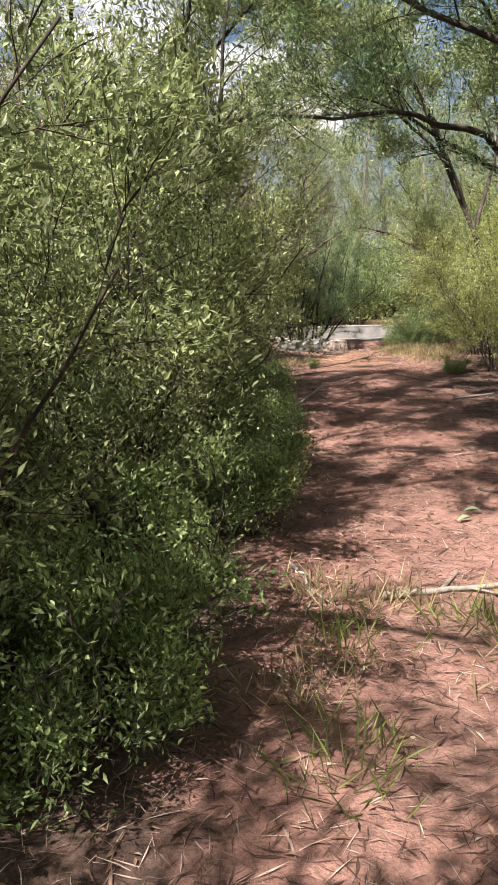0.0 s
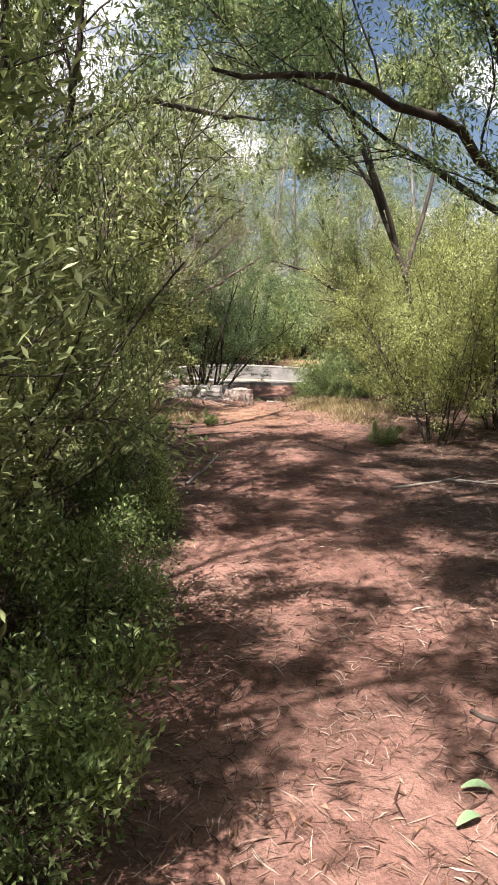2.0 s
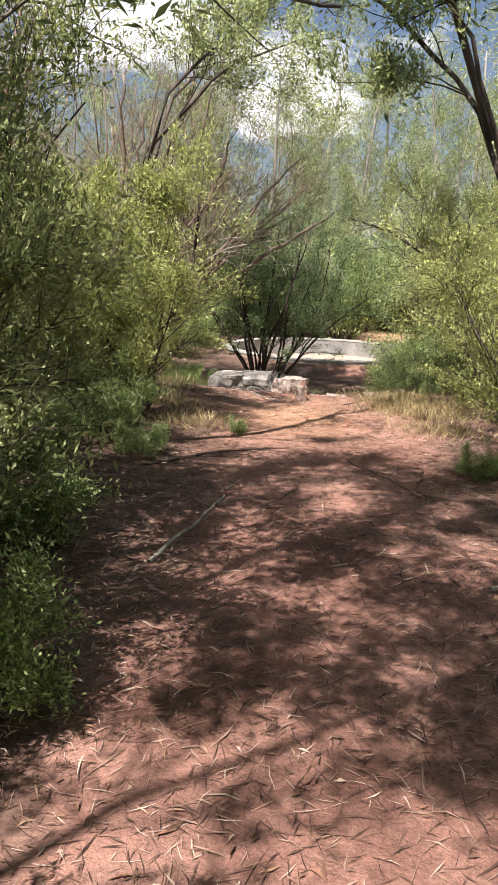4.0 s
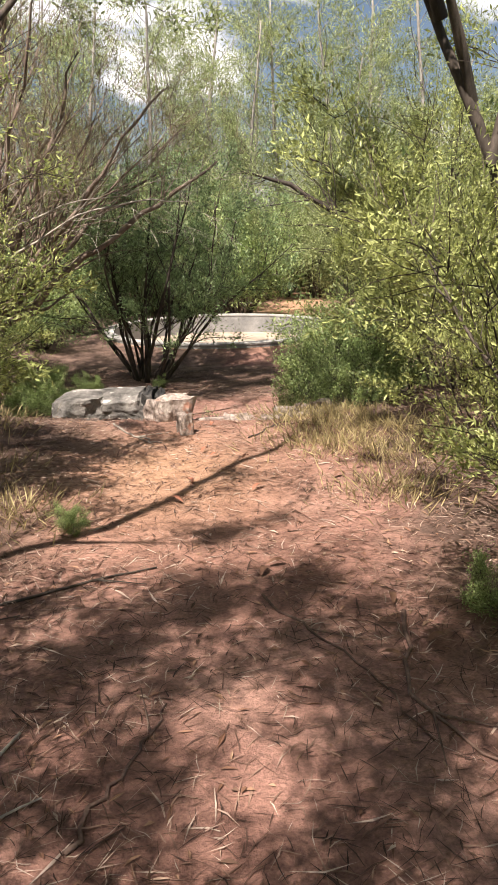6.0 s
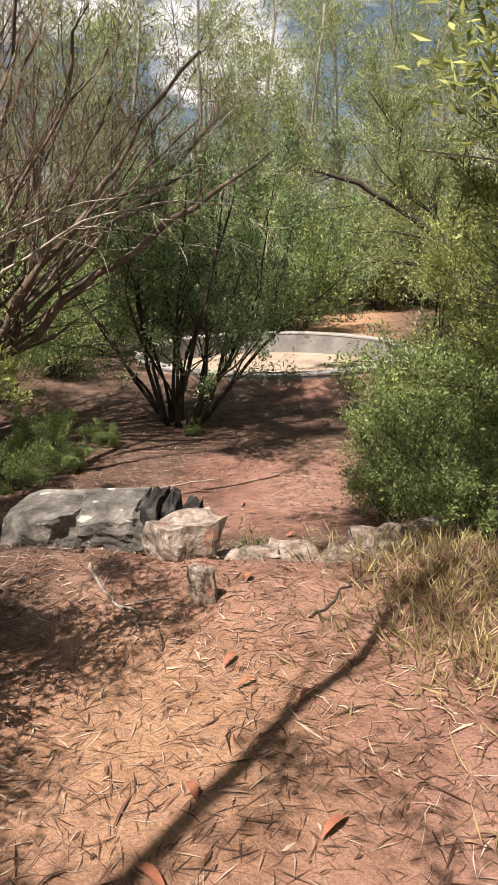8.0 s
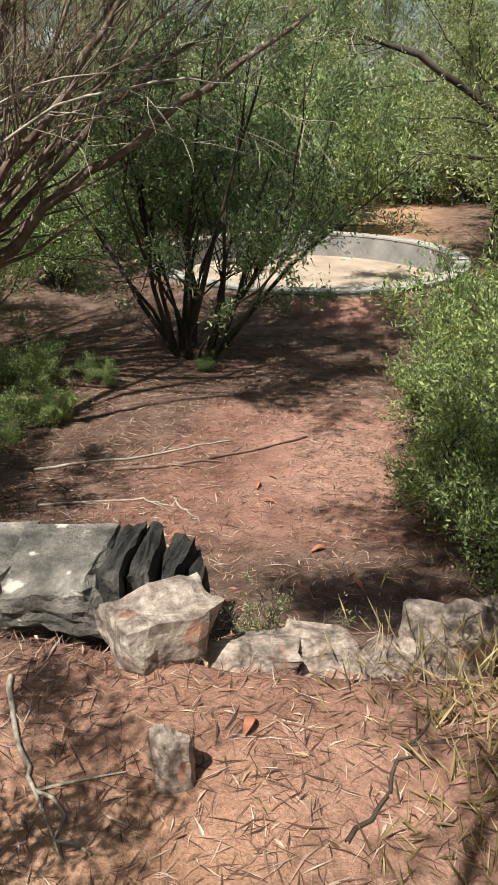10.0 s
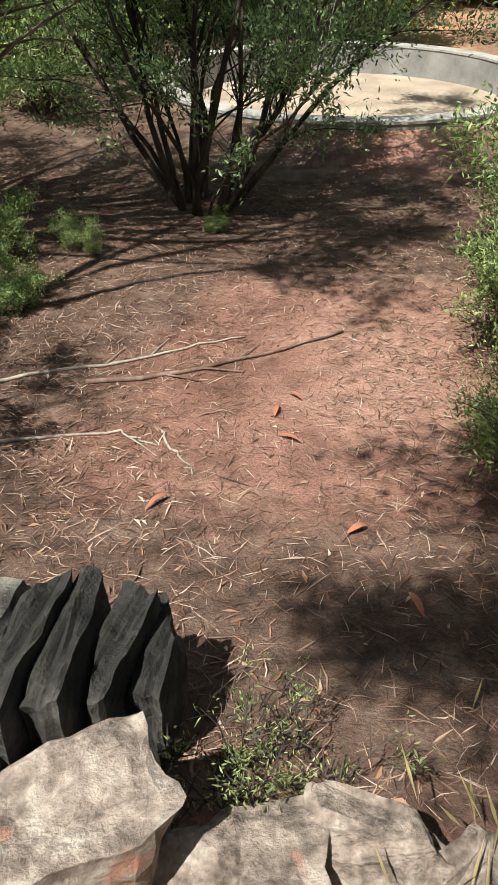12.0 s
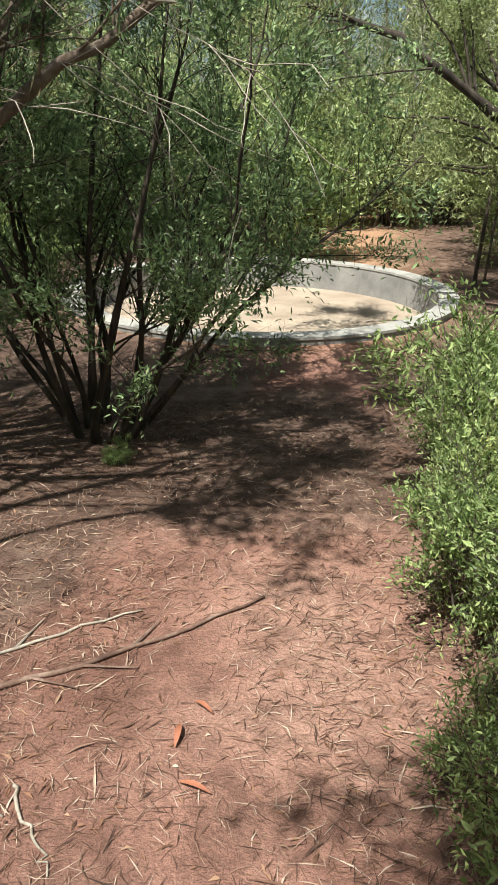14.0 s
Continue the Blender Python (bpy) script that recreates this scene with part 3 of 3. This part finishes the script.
# added shade caster: leans high over the track to dapple its start
t = root("leaning_tree", 4.3, 3.4, ground_z(4.3, 3.4), "slender dark tree added to dapple the start of the track", "tree")
grow(t, R(86), [([(0, 0, -0.1), (-0.3, 0.1, 1.8), (-1.3, 0.5, 3.4), (-2.4, 0.8, 4.2), (-3.3, 1.2, 4.5)], 0.055), ([(-0.6, 0.2, 2.2), (-1.5, -0.6, 3.7), (-2.6, -1.0, 4.4)], 0.04), ([(-1.0, 0.4, 2.9), (-1.6, 1.6, 3.9), (-2.4, 2.6, 4.5)], 0.035)], BARK, LEAF_GREY, leaves=34000, kids=15, kid_len=0.36, twigs=8, twig_len=0.4, bare=0.5, leaf_len=0.07, leaf_w=0.022, spread=0.08, stem_name="limb", single=True)
# trunk stands in view; the unseen crown is added to shade the slope below the step
t = root("leaning_tree", 4.3, 13.4, ground_z(4.3, 13.4), "slender dark tree by the step, its crown added for shade", "tree")
grow(t, R(84), [([(0, 0, -0.1), (-0.1, 0.1, 1.6), (-0.6, 0.4, 3.0), (-1.5, 0.8, 4.0), (-2.2, 1.2, 4.5)], 0.05), ([(-0.3, 0.2, 2.2), (-0.9, -0.2, 3.5), (-1.7, 0.0, 4.6)], 0.035), ([(-0.2, 0.1, 1.8), (0.3, 0.6, 3.4), (0.2, 1.2, 4.8)], 0.04), ([(-0.5, 0.3, 2.7), (-1.2, -0.1, 4.1), (-2.2, -0.2, 4.7), (-3.0, 0.0, 4.9)], 0.04)], BARK, LEAF_GREY, leaves=32000, kids=13, kid_len=0.36, twigs=8, twig_len=0.4, bare=0.5, leaf_len=0.075, leaf_w=0.024, spread=0.08, stem_name="limb", single=True)
# added tree: its crown stays above the view and darkens the lower track
t = root("leaning_tree", -1.1, 16.6, ground_z(-1.1, 16.6), "dark tree added so that its crown shades the lower track", "tree")
grow(t, R(85), [([(0, 0, -0.1), (0.3, 0.3, 1.6), (0.9, 0.9, 3.6), (1.9, 1.5, 4.9), (3.0, 1.9, 5.4)], 0.06), ([(0.5, 0.5, 2.2), (1.2, 0.5, 4.3), (2.4, 0.5, 5.4)], 0.045), ([(0.7, 0.7, 2.7), (1.1, 1.8, 4.5), (1.9, 2.6, 5.5)], 0.045)], BARK, LEAF_GREY, leaves=9000, kids=12, kid_len=0.36, twigs=9, twig_len=0.45, bare=0.5, leaf_len=0.085, leaf_w=0.03, spread=0.08, stem_name="limb", single=True)

# two added trees, their unseen high limbs laid out to shade the track
t = root("shade_tree", -2.1, 3.0, ground_z(-2.1, 3.0), "tall dark tree added to dapple the track from high limbs", "tree")
grow(t, R(87), [([(0, 0, -0.1), (0.2, -0.1, 2.4), (1.0, -0.9, 4.2), (2.6, -1.9, 5.0)], 0.07), ([(0.15, -0.05, 1.9), (0.6, 0.2, 3.8), (1.7, 0.4, 4.8), (3.0, 0.6, 5.1)], 0.06), ([(0.15, 0.0, 2.1), (0.6, 1.0, 3.9), (1.6, 2.0, 4.9), (2.8, 2.7, 5.2)], 0.055), ([(0.3, 0.4, 2.9), (0.9, 2.2, 4.5), (1.9, 3.7, 5.1), (2.7, 4.4, 5.3)], 0.05)], BARK, LEAF_GREY, leaves=26000, kids=16, kid_len=0.3, twigs=8, twig_len=0.4, bare=0.5, leaf_len=0.055, leaf_w=0.019, spread=0.06, stem_name="limb", single=True)
t = root("shade_tree", 4.9, 6.6, ground_z(4.9, 6.6), "tall dark tree added so that its upper limbs shade the track", "tree")
grow(t, R(88), [([(0, 0, -0.1), (-0.2, 0.1, 2.6), (-1.0, 0.3, 4.2), (-2.6, 0.4, 4.9), (-3.6, 0.5, 5.0)], 0.07), ([(-0.2, 0.1, 2.4), (-0.9, 0.7, 4.0), (-2.0, 1.3, 4.8), (-3.2, 1.6, 5.0)], 0.055), ([(-0.2, 0.1, 2.7), (-1.0, -0.2, 4.3), (-2.4, -0.3, 5.0), (-3.6, -0.2, 5.2)], 0.055)], BARK, LEAF_GREY, leaves=24000, kids=17, kid_len=0.3, twigs=8, twig_len=0.4, bare=0.45, leaf_len=0.06, leaf_w=0.022, spread=0.06, stem_name="limb", single=True)

# slender trees added so their crowns dapple the track, some unseen behind the start
t = root("slender_tree", -0.55, 8.1, ground_z(-0.55, 8.1), "slender dark shade tree with a light feathery crown", "tree")
grow(t, R(82), fan(R(82), 6, 4.8, 0.38, 0.05), BARK, LEAF_GREY, leaves=24000, kids=13, kid_len=0.36, twigs=8, twig_len=0.45, bare=0.35, leaf_len=0.075, leaf_w=0.02, spread=0.09)
t2 = t
for x, y, turn, s in ((-2.4, 1.4, 60, 1.0), (0.2, -0.4, 330, 0.95), (2.9, 1.3, 160, 1.0), (0.9, -2.0, 130, 1.05), (3.9, 5.6, 200, 0.95), (2.0, -3.4, 20, 1.1), (5.4, 1.5, 80, 1.0), (6.3, 6.0, 300, 1.0), (-2.2, 13.0, 250, 0.9)):
    again(t2, x, y, turn, s)

# tree with a dark leaning trunk beyond the step
t = root("leaning_tree", 7.4, 24.6, ground_z(7.4, 24.6), "dark leaning tree with a spreading grey-green crown", "tree")
st = [([(0, 0, -0.1), (-0.7, -0.2, 1.3), (-1.8, -0.5, 2.3), (-2.9, -0.8, 3.0), (-4.0, -1.0, 3.3)], 0.11), ([(-0.4, -0.1, 0.8), (-0.3, -0.5, 2.4), (-0.9, -0.9, 4.2)], 0.08), ([(-1.3, -0.35, 1.85), (-1.7, 0.3, 3.1), (-2.6, 0.6, 4.6)], 0.06), ([(-0.2, 0, 0.4), (0.8, 0.2, 2.2), (1.2, 0.3, 4.4)], 0.08)]
grow(t, R(91), st, BARK, LEAF_GREY, leaves=60000, kids=22, kid_len=0.38, twigs=9, twig_len=0.45, bare=0.2, leaf_len=0.06, leaf_w=0.02, spread=0.09, stem_name="limb", single=True)
t = root("thin_tree", 6.5, 26.6, ground_z(6.5, 26.6), "thin bare leaning sapling beside the gravel", "tree")
grow(t, R(92), [([(0, 0, -0.1), (0.05, 0, 1.2), (0.25, 0.1, 2.6), (0.2, 0.2, 4.0)], 0.035), ([(0.12, 0, -0.1), (0.2, 0, 1.3), (0.55, 0.1, 2.8)], 0.025)], BARK, LEAF_GREY, leaves=4000, kids=8, kid_len=0.3, twigs=6, bare=0.6, leaf_len=0.06, leaf_w=0.02)

# far trees and thickets
gum = root("gum_tree", 9.5, 40, ground_z(9.5, 40), "tall slender gum tree with a thin grey-green crown", "tree")
grow(gum, R(101), [(0, 0, (0.05, 0, 1), 11, 0.15), (0.1, 0, (0.22, 0.1, 1), 9, 0.1), (-0.1, 0, (-0.25, 0.1, 1), 8.5, 0.09)], BARK_GREY, LEAF_GREY, leaves=10000, kids=18, kid_len=0.26, twigs=9, twig_len=0.8, bare=0.2, leaf_len=0.22, leaf_w=0.05, tri=True, spread=0.16, stem_name="trunk", wobble=0.05)
rng = R(102)
for k in range(30):
    a = -50 + 100 * k / 29 + rng.uniform(-2, 2)
    d = rng.uniform(30, 50)
    x, y = 3 + d * math.sin(radians(a)), 6 + d * math.cos(radians(a))
    if abs(x - path_x(min(y, 36))) < 1.5:
        x += 3
    again(gum, x, y, rng.uniform(0, 360), rng.uniform(0.6, 1.0))
for x, y, a, s in ((1, 36, 20, 0.9), (3.2, 40, 90, 1.0), (-2, 38, 170, 0.95), (8.2, 36, 240, 0.9), (10, 33, 300, 0.85), (5.4, 45, 30, 1.05), (-0.6, 33.5, 110, 0.8), (6.9, 40, 200, 1.0)):
    again(gum, x, y, a, s)
wood = shrub("shrub", 2.4, 31.0, "rounded olive green shrub behind the clearing", 111, n=9, length=2.6, lean=0.6, r0=0.03, leaf=LEAF_GREY, leaves=9000, bare=0.02, kids=10, kid_len=0.45, twigs=6, twig_len=0.5, leaf_len=0.13, leaf_w=0.06, tri=True, spread=0.12)
wood_b = shrub("shrub", -0.5, 29.5, "bright green leafy shrub behind the clearing", 113, n=9, length=2.3, lean=0.7, r0=0.03, leaf=LEAF_BRIGHT, leaves=9000, bare=0.02, kids=10, kid_len=0.45, twigs=6, twig_len=0.5, leaf_len=0.12, leaf_w=0.06, tri=True, spread=0.12)
rng = R(112)
for x0, x1, y0, y1, n in ((-12, 4.2, 28.7, 30.5, 15), (-14, 3.6, 31, 34, 12), (-14, 5, 34, 42, 14), (7.2, 18, 27.5, 31, 10), (4.8, 9, 34.5, 37, 5), (5.2, 20, 37, 44, 12), (6.6, 13, 18, 28, 10), (-9, -3, 16, 28, 9)):
    for k in range(n):
        x, y = x0 + (x1 - x0) * (k + rng.uniform(0.2, 0.8)) / n, rng.uniform(y0, y1)
        if math.hypot(x - RING_X, y - RING_Y) < 4.4 or math.hypot(x - 7.4, y - 24.6) < 1:
            continue
        again(wood if rng.uniform() < 0.6 else wood_b, x, y, rng.uniform(0, 360), rng.uniform(0.75, 1.35))
for x, y, s in ((-4.2, 12, 1.2), (-4, 7.5, 1.2), (-4, 3, 1.2), (-3.5, -1.5, 1), (-1, -4, 1), (3, -5, 1), (6.5, -2, 1.1), (7.5, 3, 1), (8, 7, 1.1), (8.2, 11.5, 1.2), (8.0, 15, 1.2)):
    again(wood, x, y, x * 77 + y * 31, s)
for x, y, s in ((-0.6, 23.6, 0.7), (-1.0, 21.6, 0.5), (-0.2, 25.6, 0.6), (-1.4, 26, 0.8)):
    again(wood_b, x, y, x * 77 + y * 31, s)


# ---- grass ----
def grass(x, y, label, seed, blades=160, height=0.22, wide=0.16, mat=GRASS_DRY):
    t = root("grass_tuft", x, y, ground_z(x, y), label, "grass")
    rng = R(seed)
    c = np.c_[rng.normal(size=(blades, 2)) * wide, np.full(blades, -0.01)]
    w = np.c_[rng.normal(size=(blades, 2)) * 0.75 + c[:, :2] * 1.5, np.ones(blades)]
    v, f = leaf_mesh(c, w, height, 0.007, rng)
    tagged(mesh_object("foliage", v, f, mat, t), kind="stuff")
    return t


for k, (x, y, g) in enumerate(((1.15, 3.7, 1), (1.4, 4.0, 0), (1.75, 3.85, 1), (2.0, 3.9, 1), (0.95, 3.3, 0), (1.1, 4.1, 0), (1.85, 3.5, 0), (1.1, 2.9, 1), (2.3, 4.0, 1))):
    grass(x, y, "sparse green grass tuft growing in the red track" if g else "dry straw-coloured grass tuft on the red track", 200 + k, 90, 0.15, 0.1, GRASS_GREEN if g else GRASS_DRY)
for k, (x, y) in enumerate(((3.0, 14.5), (3.25, 14.25), (3.45, 14.6), (3.7, 14.1), (3.2, 13.6), (3.55, 13.3), (3.3, 12.6), (3.9, 13.7), (3.05, 13.9), (0.6, 13.3), (0.5, 14.4), (1.0, 12.5))):
    grass(x, y, "dry straw-coloured grass tuft beside the track", 230 + k, 380, 0.12, 0.2)
for k, (x, y) in enumerate(((2.26, 15.1), (2.42, 15.2))):
    shrub("seedling", x, y, "wispy grey-green seedling growing below the step", 260 + k, n=5, length=0.32, lean=0.5, r0=0.003, leaf=LEAF_GREY, category="plant", base=0.05, leaves=700, bare=0.1, kids=5, kid_len=0.4, twigs=3, twig_len=0.07, leaf_len=0.018, leaf_w=0.005, spread=0.015)


# ---- litter ----
def scatter(name, label, n, seed, length, width, mat, x0, x1, y0, y1, thin_path, tilt=0.12):
    """Loose flat pieces lying on the ground, fewer on the trodden line."""
    rng = R(seed)
    c, w = [], []
    while len(c) < n:
        x, y = rng.uniform(x0, x1), rng.uniform(y0, y1)
        if rng.uniform() < thin_path * math.exp(-((x - path_x(y)) / 0.75) ** 2) * (0.55 + 0.9 * noise.noise((x * 1.5, y * 1.5, 7))):
            continue
        if math.hypot(x - RING_X, y - RING_Y) < RING_OUT + 0.2:
            continue
        c.append((x, y, ground_z(x, y) + rng.uniform(0.001, 0.008)))
        a = rng.uniform(0, 2 * math.pi)
        w.append((math.cos(a), math.sin(a), rng.normal() * tilt))
    c, d = np.array(c), np.array(w)
    d /= np.linalg.norm(d, axis=1)[:, None]
    s = np.c_[-d[:, 1], d[:, 0], rng.normal(size=n) * 0.25]
    ln, wd = (length * rng.uniform(0.4, 1.5, n))[:, None], (width * rng.uniform(0.6, 1.5, n))[:, None]
    bow = s * ln * rng.normal(size=(n, 1)) * 0.06 + np.array([0, 0, 1]) * wd * 0.35
    v = np.stack([c - d * ln / 2, c + s * wd / 2 + bow, c + d * ln / 2, c - s * wd / 2 + bow], 1).reshape(-1, 3)
    ob = mesh_object(name, v, np.arange(4 * n).reshape(n, 4), mat)
    return tagged(ob, label, "litter", kind="stuff")


scatter("needle_litter", "fallen brown needles and bark shreds on red earth", 110000, 301, 0.1, 0.0036, LITTER, -0.6, 4.6, 1.5, 21.5, 0.75)
scatter("bark_litter", "curled strips of shed bark on red earth", 7000, 302, 0.15, 0.007, LITTER, -0.6, 4.6, 1.5, 21.5, 0.9, 0.12)
scatter("leaf_litter", "dry brown fallen leaves on red earth", 13000, 303, 0.05, 0.01, LEAFFALL, -0.6, 4.6, 1.5, 21.5, 0.8, 0.12)


def stick(points, r, label, seed, mat=DEAD, forks=0):
    """A fallen stick along ground points (x, y)."""
    rng = R(seed)
    n = 14
    t = np.linspace(0, len(points) - 1, n)
    p = np.array(points, float)
    xy = np.stack([np.interp(t, np.arange(len(p)), p[:, k]) for k in range(2)], 1)
    xy[1:-1] += rng.normal(size=(n - 2, 2)) * 0.012
    ln = [(np.array([(x, y, ground_z(x, y) + r * 0.8) for x, y in xy]), r * (1 - 0.6 * np.linspace(0, 1, n)))]
    v, f = tubes(ln, 7)
    ob = mesh_object("fallen_stick", v, f, mat, smooth=True)
    tagged(ob, label, "stick")
    for _ in range(forks):
        i = int(rng.integers(4, n - 3))
        d = (xy[i + 1] - xy[i]) / (np.linalg.norm(xy[i + 1] - xy[i]) + 1e-9)
        e = np.array([d[0] * 0.8 - d[1] * 0.6, d[1] * 0.8 + d[0] * 0.6]) if rng.uniform() < 0.5 else np.array([d[0] * 0.8 + d[1] * 0.6, d[1] * 0.8 - d[0] * 0.6])
        q = [xy[i] + e * u for u in np.linspace(0, 0.25, 5)]
        v, f = tubes([(np.array([(x, y, ground_z(x, y) + r) for x, y in q]), r * 0.5 * (1 - 0.6 * np.linspace(0, 1, 5)))], 5)
        mesh_object("side_twig", v, f, mat, ob)


stick([(1.25, 17.62), (1.9, 17.85), (2.72, 18.42)], 0.017, "long thin fallen stick lying across the sunlit track", 401, BARK_RED, 3)
stick([(0.7, 17.5), (1.5, 17.95), (2.1, 18.3)], 0.012, "fallen grey stick on shaded needles", 402, DEAD, 2)
stick([(0.9, 16.9), (1.5, 17.15), (1.75, 17.0)], 0.01, "thin pale fallen stick on needles", 403, DEAD, 1)
stick([(1.35, 4.1), (1.8, 4.2), (2.5, 4.3)], 0.018, "pale bare fallen branch lying on the track", 404, DEAD, 3)
stick([(1.15, 9.2), (1.35, 9.9), (1.5, 10.6)], 0.013, "pale fallen stick in leaf litter", 405, DEAD, 2)
stick([(1.7, 10.1), (1.95, 10.7)], 0.008, "dark thin fallen stick on the track", 406, BARK_RED, 1)
stick([(0.8, 11.0), (1.3, 11.5), (1.9, 11.75)], 0.01, "dark crooked fallen stick in leaf litter", 407, BARK, 2)
stick([(2.35, 11.4), (2.6, 10.9), (2.75, 10.4)], 0.006, "thin brown fallen stick on the track", 408, BARK_RED, 1)
stick([(2.9, 11.2), (2.75, 10.6), (2.95, 10.2)], 0.01, "thick reddish strip of fallen bark", 409, BARK_RED, 2)
stick([(2.55, 14.0), (2.95, 14.55)], 0.007, "dark thin fallen stick near the step", 410, BARK, 2)
stick([(1.5, 14.6), (1.65, 14.2), (1.9, 13.95)], 0.01, "pale fallen stick below the stone block", 412, DEAD, 2)
stick([(0.95, 4.5), (1.05, 4.2), (1.0, 3.9)], 0.009, "pale fallen stick at the track edge", 413, DEAD, 1)
stick([(2.2, 5.7), (2.5, 5.4), (2.7, 5.0)], 0.01, "dark fallen stick on the track", 414, BARK, 2)
stick([(1.75, 17.15), (1.95, 16.75)], 0.008, "white bent fallen twig on red earth", 415, DEAD, 0)
stick([(2.8, 9.0), (3.4, 9.3), (3.9, 9.1)], 0.014, "grey fallen branch in the leaf litter", 416, DEAD, 3)


def leaf_thing(name, x, y, length, width, turn, mat, label):
    bm = bmesh.new()
    rows = []
    for i in range(7):
        u = i / 6
        hw = width * 0.5 * math.sin(math.pi * min(0.98, 0.04 + u * 0.94)) ** 0.8
        rows.append([bm.verts.new((length * (u - 0.5), s * hw, 0.012 + 0.25 * abs(s) * hw + 0.02 * math.sin(u * 3))) for s in (-1, 0, 1)])
    for a, b in zip(rows, rows[1:]):
        for i in (0, 1):
            bm.faces.new((a[i], a[i + 1], b[i + 1], b[i]))
    ob = part(name, bm, mat, smooth=True)
    ob.matrix_world = pose(x, y, ground_z(x, y) + 0.004, 4, 3, turn)
    tagged(ob, label, "leaf")
    return ob


leaf_thing("fallen_leaf", 1.97, 5.12, 0.1, 0.035, 25, GREEN_FALLEN, "broad pale green fallen leaf on the red track")
leaf_thing("fallen_leaf", 2.05, 5.26, 0.1, 0.035, -8, GREEN_FALLEN, "broad pale green fallen leaf on the red track")
rng = R(420)
for k in range(14):
    y = rng.uniform(12.6, 17.6)
    x = path_x(y) + rng.normal() * 0.55
    leaf_thing("fallen_leaf", x, y, rng.uniform(0.07, 0.13), rng.uniform(0.02, 0.035), rng.uniform(0, 360), RED_LEAF, "narrow orange-brown dead leaf on the ground")
for x, y, a in ((2.45, 11.7, 10), (2.38, 11.62, 70), (2.75, 10.85, 150), (2.95, 10.95, 20), (2.88, 11.3, 80), (3.0, 12.9, 40), (1.45, 10.4, 100)):
    leaf_thing("bark_flake", x, y, 0.1, 0.03, a, LEAFFALL, "pale curled flake of shed bark on the track")
